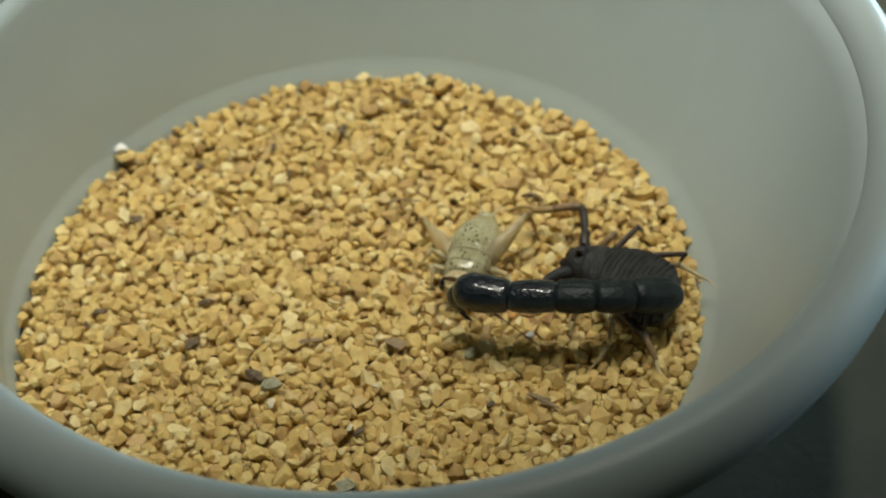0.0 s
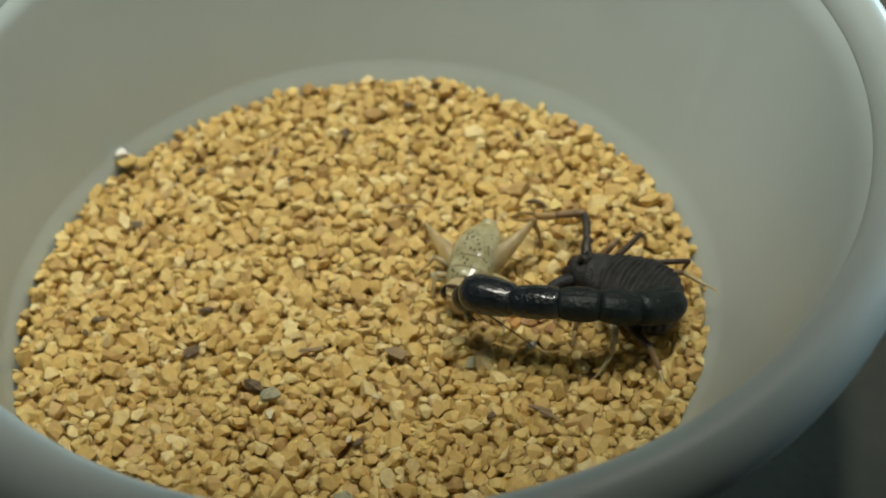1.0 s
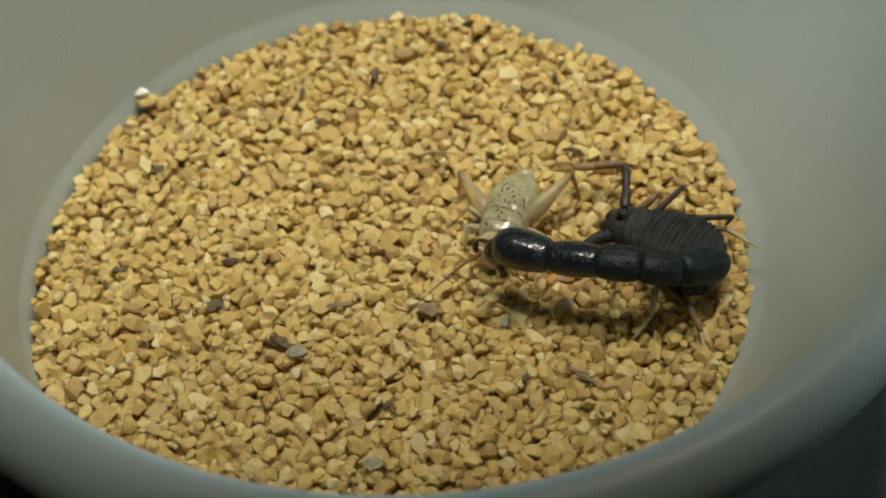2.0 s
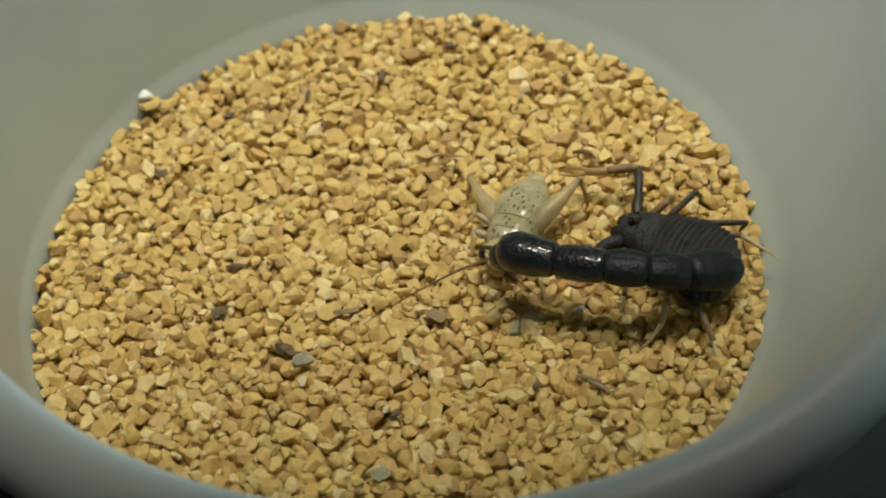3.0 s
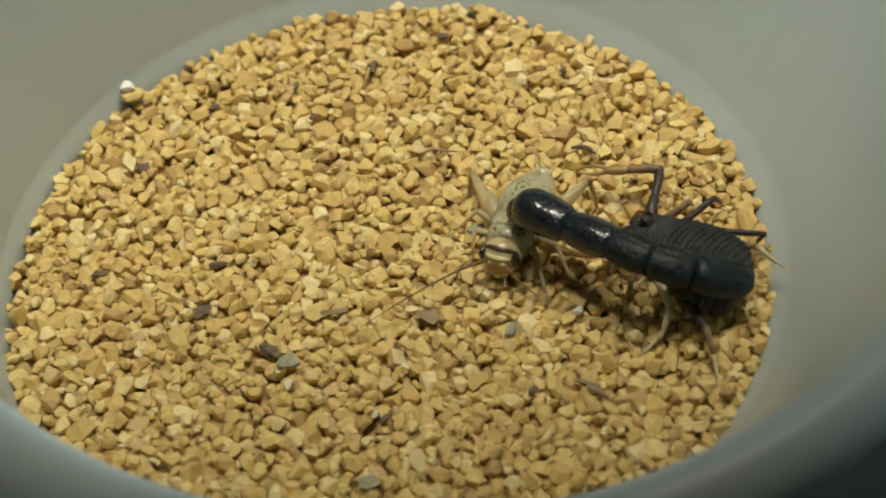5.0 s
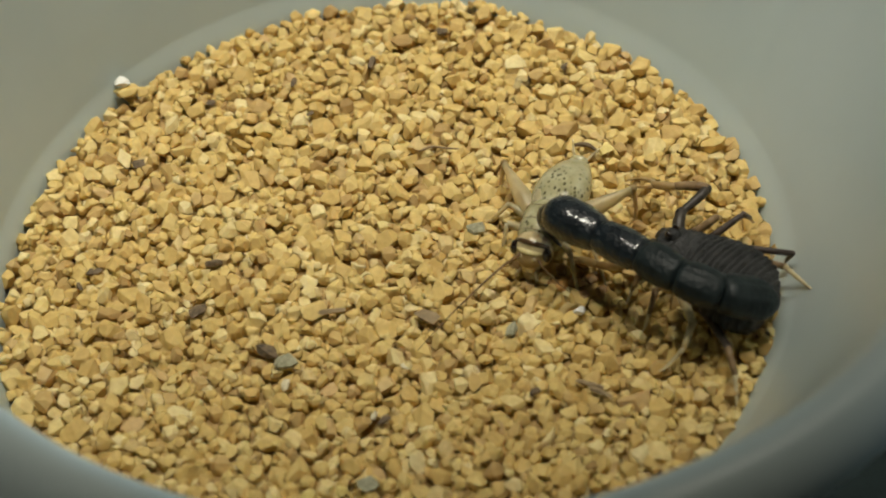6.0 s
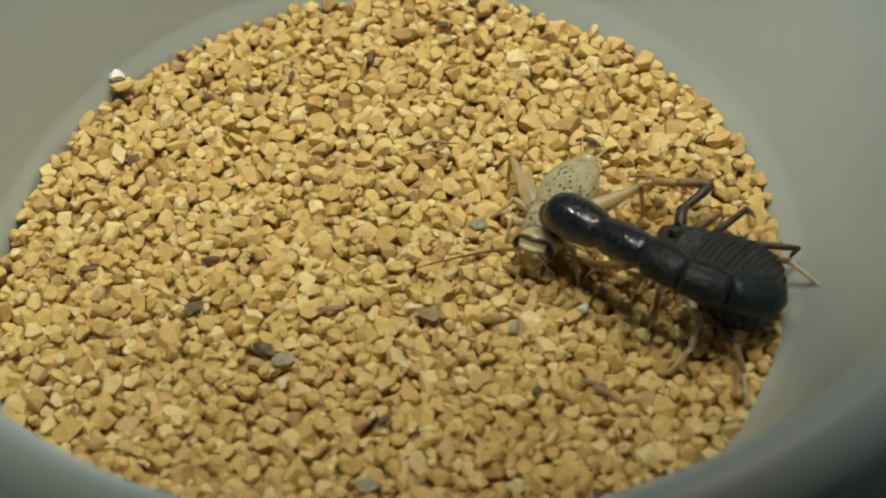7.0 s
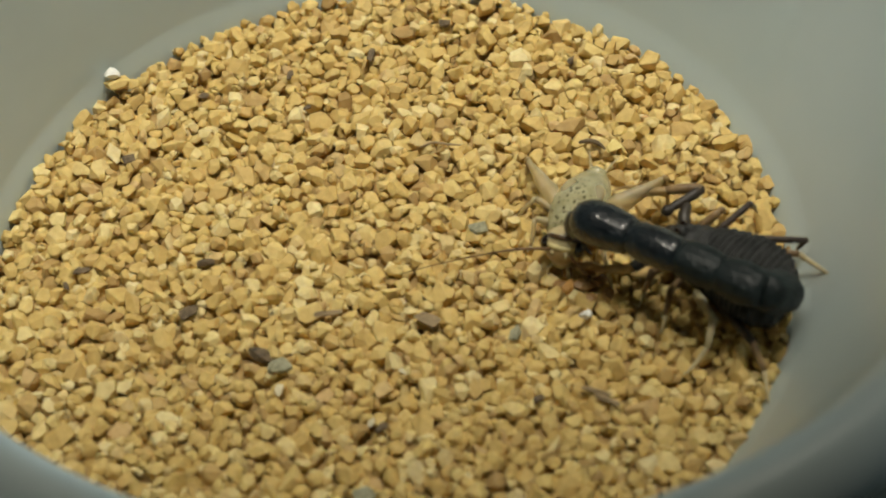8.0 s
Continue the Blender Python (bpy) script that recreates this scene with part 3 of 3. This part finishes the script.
    part("moving_finger", tube(((6.3, 0.3, -0.1), (8.0, 0.5, -0.2), (9.9, 0.15, -0.3)), (0.28, 0.2, 0.07), 8), AMBER_SKIN, claw)
    other = part("upper_arm", tube(((5.6, 1.9, 3.4), (6.6, 3.2, 3.7), (7.3, 4.4, 3.5), (7.8, 5.3, 3.1)), (0.9, 0.8, 0.7, 0.6), 12), BODY_SKIN, s)
    part("forearm", tube(((7.8, 5.3, 3.1), (8.8, 5.6, 2.6), (10.0, 5.9, 2.1), (11.0, 6.1, 1.8)), (0.5, 0.55, 0.5, 0.4), 12), AMBER_SKIN, other)
    grip = part("hand", tube(((10.9, 6.1, 1.8), (11.8, 6.3, 1.7), (12.7, 6.5, 1.6), (13.3, 6.7, 1.5)), (0.4, 0.5, 0.48, 0.36), 12), AMBER_SKIN, s, "amber translucent pincer hand")
    part("fixed_finger", tube(((13.1, 6.6, 1.6), (14.1, 6.7, 1.5), (15.0, 6.8, 1.3)), (0.28, 0.2, 0.07), 8), AMBER_SKIN, grip)
    part("moving_finger", tube(((13.1, 6.8, 1.5), (14.0, 7.3, 1.4), (14.9, 7.4, 1.2)), (0.26, 0.2, 0.07), 8), AMBER_SKIN, grip)
    # walking legs
    dark, mix_, pale = (LEG_SKIN, LEG_SKIN, FORE_SKIN), (FORE_SKIN, FORE_SKIN, PALE_SKIN), (FORE_SKIN, PALE_SKIN, PALE_SKIN)
    leg(s, ((4.8, -3.6, 2.6), (3.4, -6.0, 4.2), (4.0, -7.8, 2.2), (4.3, -8.8, 0.5), (4.4, -9.2, 0.3)), (0.8, 0.6, 0.42), (FORE_SKIN, FORE_SKIN, FORE_SKIN))
    leg(s, ((2.8, -3.4, 3.0), (0.9, -7.8, 5.0), (1.1, -9.6, 2.6), (1.3, -10.6, 0.8), (1.3, -11.0, 0.4)), (0.66, 0.5, 0.36), dark)
    leg(s, ((0.6, -4.0, 3.2), (-6.4, -7.0, 4.2), (-5.6, -7.2, 2.2), (-5.2, -7.6, 0.9), (-5.0, -7.9, 0.5)), (0.68, 0.46, 0.32), dark)
    leg(s, ((-2.6, -4.2, 3.0), (-6.8, -4.9, 4.2), (-10.2, -3.9, 4.6), (-12.2, -2.8, 5.6), (-13.2, -1.6, 6.2)), (0.72, 0.5, 0.28), pale)
    leg(s, ((4.6, 2.4, 2.6), (5.6, 5.0, 3.6), (5.6, 6.6, 1.8), (5.6, 7.4, 0.5), (5.6, 7.8, 0.3)), (0.7, 0.55, 0.42), mix_)
    leg(s, ((2.8, 3.0, 2.6), (2.6, 6.2, 3.6), (2.0, 8.2, 1.8), (1.8, 9.2, 0.5), (1.8, 9.6, 0.3)), (0.72, 0.55, 0.42), mix_)
    leg(s, ((0.4, 4.4, 2.6), (-3.2, 7.2, 3.4), (-4.0, 9.8, 2.0), (-3.4, 12.2, 0.6), (-3.0, 13.0, 0.3)), (0.85, 0.7, 0.5), (PALE_SKIN, PALE_SKIN, PALE_SKIN))
    # pale leg; darker thigh and shin skins stand in for the belly's shade
    leg(s, ((-2.4, 4.4, 2.6), (-8.0, 7.4, 3.2), (-10.4, 9.2, 1.9), (-11.8, 10.8, 0.6), (-12.3, 11.6, 0.3)), (0.8, 0.66, 0.5), (LEG_SKIN, FORE_SKIN, PALE_SKIN))
    return s, tail, arm, claw


# ---- the cricket; its head looks along +x ----
def cricket():
    c = base("cricket", "pale spotted house cricket caught by the scorpion", "cricket")
    edges = [2.4, 1.0, -0.3, -1.5, -2.7, -3.9, -5.1, -6.2, -7.1]
    abdomen = None
    for i, (a, b) in enumerate(zip(edges, edges[1:])):
        prof = []
        for k in range(6):
            u = k / 5
            x = a + (b - a) * u
            q = (2.4 - x) / 9.5
            w = 3.25 * math.sin(math.pi * (0.30 + 0.60 * q)) ** 0.75 + 0.025 * u
            top = 1.0 + 4.2 * math.sin(math.pi * (0.34 + 0.55 * q)) ** 0.8 + 0.025 * u - (0.025 if k == 5 else 0)
            prof.append((x, w, top, 0.7 + 0.4 * q))
        if i == 0:
            abdomen = part("abdomen", shell(prof, 28, False), CRICKET_SPOT, c, "pale speckled soft abdomen")
        else:
            part("abdomen_ring", shell(prof, 28, False), CRICKET_SPOT, abdomen)
    part("abdomen_tip", blob((-7.0, 0, 2.1), (0.9, 1.25, 1.15), 16, 12), CRICKET_SPOT, abdomen)
    for y in (-0.7, 0.7):
        part("cercus", tube(((-7.4, y, 2.2), (-8.7, y * 1.8, 2.5), (-10.0, y * 2.6, 2.6)), (0.22, 0.14, 0.04), 6), CRICKET_SKIN, abdomen)
    prof = [(1.6, 2.6, 4.9, 0.9), (2.4, 2.9, 5.1, 0.9), (3.6, 3.0, 5.1, 0.9), (4.6, 2.85, 5.0, 1.0), (5.6, 2.75, 4.9, 1.1), (6.5, 2.6, 4.6, 1.2), (6.9, 2.2, 4.2, 1.5)]
    part("neck_shield", shell(prof, 28), CRICKET_SPOT, c, "pale brown speckled neck shield")
    for x, w, z in ((3.0, 2.95, 5.12), (4.9, 2.85, 4.98), (6.4, 2.62, 4.65)):
        pts = [(x - 0.25 * math.cos(q) ** 2, w * 1.01 * math.cos(q), 2.9 + (z - 2.9) * 1.015 * math.sin(q)) for q in [math.pi * k / 10 for k in range(11)]]
        part("neck_ring", tube(pts, [0.07] * 11, 6, steps=2), CRICKET_LINE, c, "dark brown ring line across the neck shield")
    for y in (-1.6, 1.6):
        part("wing_pad", blob((1.2, y, 4.4), (1.7, 0.9, 0.45), 14, 8), CRICKET_SKIN, c, "short pale wing pad")
    head = part("head", blob((8.0, 0, 3.0), (1.85, 2.4, 2.35), 24, 16), CRICKET_HEAD, c, "shiny tan head with a cream band")
    part("face_band", tube(((9.0, -1.5, 3.95), (9.5, -0.6, 4.2), (9.5, 0.6, 4.2), (9.0, 1.5, 3.95)), (0.22, 0.36, 0.36, 0.22), 12, 0.9), CREAM, head, "broad cream stripe across the brow")
    part("brow_band", tube(((8.2, -1.95, 4.25), (8.6, -1.1, 4.85), (8.8, 0, 5.05), (8.6, 1.1, 4.85), (8.2, 1.95, 4.25)), (0.24, 0.3, 0.32, 0.3, 0.24), 10), BROW, head, "glossy dark brown stripe across the brow")
    part("face", blob((9.25, 0, 2.9), (1.05, 1.6, 1.5), 18, 12), AMBER_SKIN, head, "amber face plate")
    for y in (-1, 1):
        part("eye", blob((8.75, y * 1.95, 3.6), (0.75, 0.55, 0.95), 16, 12), EYE, head, "glossy dark brown eye")
        part("antenna_socket", blob((9.75, y * 0.75, 3.55), (0.4, 0.36, 0.4), 10, 8), CRICKET_HEAD, head)
    part("mouth", blob((9.2, 0, 1.7), (0.8, 1.3, 1.15), 14, 10), CRICKET_HEAD, head)
    for y in (-0.8, 0.8):
        part("palp", tube(((9.5, y, 1.4), (10.2, y * 1.4, 1.2), (10.3, y * 1.5, 0.5)), (0.2, 0.18, 0.2), 6), CRICKET_SKIN, head)
    feeler = part("antenna", tube(((0, 0, 0), (3.0, 0.0, 0.5), (7.0, 0.05, 0.3), (12.0, 0.0, -0.6), (17.0, 0.1, -1.8)), (0.23, 0.17, 0.13, 0.08, 0.03), 6), ANTENNA, c, "long thin brown feeler")
    part("antenna", tube(((9.4, 0.8, 3.6), (10.3, 2.2, 3.0), (10.9, 4.0, 2.0), (11.0, 5.6, 1.0)), (0.16, 0.12, 0.09, 0.03), 6), ANTENNA, c, "long thin brown feeler")
    thighs = []
    for y in (-1, 1):
        thigh = part("hind_leg", tube(((-0.4, 0, 0), (0.8, 0, 0.05), (2.6, 0, 0.1), (5.0, 0, 0.05), (7.2, 0, 0), (8.2, 0, 0)), (0.7, 1.0, 1.1, 0.75, 0.42, 0.36), 16, 1.25), CRICKET_SKIN, c, "thick pale jumping thigh")
        part("knee", blob((8.2, 0, 0), (0.5, 0.45, 0.5), 10, 8), AMBER_SKIN, thigh)
        part("shin", tube(((8.2, 0, 0), (7.6, -0.6 * y, -2.0), (6.8, -1.2 * y, -3.6)), (0.36, 0.26, 0.22), 8), AMBER_SKIN, thigh)
        part("foot", tube(((6.8, -1.2 * y, -3.6), (5.8, -1.3 * y, -3.9)), (0.2, 0.1), 8), AMBER_SKIN, thigh)
        thighs.append(thigh)
    for hip, knee, shin, toe in (((4.6, -1.9, 2.0), (5.3, -4.3, 3.0), (7.2, -4.2, 0.5), (8.0, -4.4, 0.2)), ((4.6, 1.9, 2.0), (6.8, 4.0, 2.6), (10.0, 6.0, 0.6), (11.2, 6.6, 0.2)),
                                 ((3.0, -2.0, 1.9), (2.4, -5.2, 3.0), (3.4, -7.0, 0.6), (3.8, -7.8, 0.2)), ((3.0, 2.0, 1.9), (4.4, 5.6, 2.6), (7.0, 8.0, 0.6), (8.2, 8.8, 0.2))):
        up = part("leg", tube((hip, tuple((a + b) / 2 for a, b in zip(hip, knee)), knee), (0.5, 0.5, 0.32), 10), CRICKET_SKIN, c)
        part("shin", tube((knee, shin), (0.3, 0.2), 8), CRICKET_SKIN, up)
        part("foot", tube((shin, toe), (0.18, 0.08), 6), CRICKET_SKIN, up)
    return c, feeler, abdomen, thighs


table()
cup()
scorpion_ob, tail_obs, arm_ob, claw_ob = scorpion()
cricket_ob, feeler_ob, abdomen_ob, thigh_obs = cricket()
loose_chips()
grit()


# ---- what moves ----
def motions():
    # seconds, x, y (mm), heading
    body = [
        (0, 33.6, -4.7, 141),
        (1.5, 33.5, -4.5, 142),
        (3.5, 33.3, -4.9, 141),
        (4.5, 33.3, -4.7, 143),
        (4.7, 33.4, -4.9, 140),
        (5.8, 36.0, -8.8, 132),
        (7, 35.8, -8.8, 134),
        (7.2, 35.9, -8.9, 134),
        (7.5, 37.5, -9.4, 121),
        (7.7, 37.4, -8.9, 122),
        (7.8, 36.5, -9.2, 130),
        (8, 36.3, -7.7, 139),
    ]
    # seconds, the far joints of the five barrels in the scorpion's space (mm)
    tail = [
        (0, (-5.3, 6.0, 8.2), (-1.9, 9.2, 9.4), (2.3, 11.5, 9.5), (7.7, 13.9, 9.0), (14.2, 15.6, 8.7)),
        (1.5, (-6.0, 6.4, 8.0), (-2.1, 9.0, 9.4), (2.3, 10.8, 9.5), (7.9, 12.5, 8.9), (14.7, 13.6, 8.8)),
        (3.5, (-5.0, 6.0, 8.0), (-1.3, 8.8, 9.2), (3.0, 10.8, 9.5), (8.7, 12.4, 9.0), (15.3, 13.9, 8.9)),
        (4.5, (-4.9, 5.9, 7.9), (-1.2, 8.7, 9.2), (3.2, 10.6, 9.4), (8.9, 12.0, 9.0), (15.7, 13.1, 9.0)),
        (4.7, (-4.5, 5.5, 8.2), (-0.3, 7.4, 9.3), (4.3, 8.6, 9.5), (10.2, 9.3, 9.0), (17.0, 9.4, 8.9)),
        (5.8, (-5.6, 5.7, 8.8), (-1.0, 7.1, 9.6), (3.8, 7.1, 9.5), (9.6, 7.3, 9.0), (16.4, 7.7, 8.9)),
        (7, (-5.5, 5.8, 8.7), (-1.0, 7.2, 9.6), (3.8, 7.0, 9.5), (9.7, 7.1, 9.0), (16.5, 7.2, 8.8)),
        (7.2, (-5.0, 5.1, 9.1), (-0.2, 4.7, 9.6), (4.6, 4.5, 9.5), (10.4, 3.7, 9.0), (17.2, 2.7, 9.0)),
        (7.5, (-5.2, 4.3, 9.9), (-0.4, 4.5, 9.4), (4.4, 4.8, 9.5), (10.2, 5.4, 9.0), (17.0, 5.6, 8.9)),
        (7.7, (-5.0, 4.3, 9.8), (-0.2, 4.5, 9.4), (4.6, 4.8, 9.5), (10.4, 5.3, 9.0), (17.2, 5.1, 8.9)),
        (7.8, (-6.3, 4.4, 10.4), (-1.7, 4.8, 9.1), (3.0, 5.3, 9.6), (8.9, 5.8, 8.9), (15.6, 6.4, 8.7)),
        (8, (-7.8, 5.7, 9.7), (-3.0, 5.7, 9.4), (1.8, 6.0, 9.5), (7.7, 5.8, 8.9), (14.5, 5.9, 8.3)),
    ]
    # seconds, x, y (mm), heading, how far the abdomen is drawn in (mm)
    prey = [
        (0, 16.6, 5.3, -113.4, 1.4),
        (1.5, 16.7, 5.5, -114.0, 1.8),
        (3.5, 16.5, 4.8, -117.0, 1.5),
        (4.5, 16.7, 5.2, -116.0, 1.7),
        (4.7, 16.5, 4.7, -116.6, 1.4),
        (5.8, 21.0, 4.6, -119.0, 0.2),
        (6.5, 21.1, 4.7, -119.5, -0.5),
        (7, 21.4, 4.4, -121.7, 0.2),
        (7.2, 21.3, 4.4, -121.4, 0.3),
        (7.5, 23.0, 5.0, -113.6, 0.9),
        (7.8, 23.7, 5.5, -117.3, 3.0),
        (8, 23.7, 5.1, -116.6, 3.3),
    ]
    walk(scorpion_ob, [(t, pose(x * MM, y * MM, 0.0, 0, 0, a)) for t, x, y, a in body])
    walk(cricket_ob, [(t, pose(x * MM, y * MM, 0.0, 0, 0, a)) for t, x, y, a, _ in prey])
    walk(abdomen_ob, [(t, pose(d * MM, 0, 0)) for t, *_, d in prey])

    def aim(p, q, up=Vector((0, 0, 1))):
        x = (Vector(q) - Vector(p)).normalized()
        y = up.cross(x).normalized()
        z = x.cross(y)
        m = Matrix((x, y, z)).transposed().to_4x4()
        m.translation = Vector(p) * MM
        return m

    for i in range(5):
        rows = []
        for t, *j in tail:
            j = [(-8.2, 1.0, 5.0), *j]
            rows.append((t, aim(j[i], j[i + 1])))
        walk(tail_obs[i], rows)
    walk(tail_obs[5], [(t, aim(j[4], Vector(j[4]) * 2 - Vector(j[3]))) for t, *j in tail])
    # the gripping arm: elbow and finger tips in the scorpion's space (mm)
    grip = [
        (0, (9.2, -7.6, 5.2), (19.0, -3.0, 4.0)), (1.5, (9.1, -7.9, 5.2), (19.0, -3.4, 4.0)), (3.5, (8.8, -7.7, 5.2), (17.8, -3.3, 4.0)),
        (4.7, (9.0, -7.7, 5.2), (17.9, -2.8, 4.0)), (5.8, (6.4, -8.1, 5.2), (14.3, -4.8, 4.0)), (7.0, (6.1, -8.0, 5.2), (13.9, -5.2, 4.0)),
        (7.2, (6.3, -8.0, 5.2), (14.0, -5.0, 4.0)), (7.5, (8.2, -7.6, 5.2), (15.6, -2.0, 4.0)), (7.7, (8.0, -7.6, 5.2), (15.5, -2.2, 4.0)), (8.0, (6.4, -6.6, 5.2), (13.7, -3.3, 4.0))]
    root = {8.0: (8.0, -2.7, 4.8)}  # the arm reaches forward at the end
    joints = [(t, Vector(root.get(t, (6.6, -4.0, 4.8))), Vector(e), f) for t, e, f in grip]
    walk(arm_ob, [(t, aim(p, e)) for t, p, e, f in joints])
    walk(claw_ob, [(t, aim(p + (e - p).normalized() * 4.25, f)) for t, p, e, f in joints])
    # the cricket's thighs: hip and knee in its space (mm)
    walk(thigh_obs[0], [(t, aim((2.6, -2.4, 2.6), (-3.3, -8.0, z))) for t, z in ((0, 2.5), (4.7, 2.7), (6.5, 3.2), (8, 2.3))])
    walk(thigh_obs[1], [(t, aim((2.4, 2.4, 2.6), k)) for t, k in (
        (0, (-3.6, 6.4, 6.2)), (1.5, (-3.6, 6.8, 6.1)), (3.5, (-4.2, 6.2, 5.8)), (4.7, (-3.9, 6.3, 6.0)), (5.8, (-2.6, 8.3, 5.3)), (7, (-2.8, 8.2, 5.3)),
        (7.2, (-3.4, 7.3, 5.6)), (7.5, (-4.7, 6.2, 4.5)), (7.8, (-1.9, 8.8, 5.3)), (8, (-2.6, 8.3, 5.3)))])
    # the feeler swings on the head
    walk(feeler_ob, [(t, pose(9.5 * MM, -0.8 * MM, 3.7 * MM, 0, 0, a)) for t, a in
                     ((0, 66), (1.5, 68), (1.8, 14), (2.1, -44), (2.2, -49), (3.5, -42), (4.7, -45), (5.8, -24), (6.5, -22), (7.0, -58), (7.5, -62), (8.0, -66))])


motions()
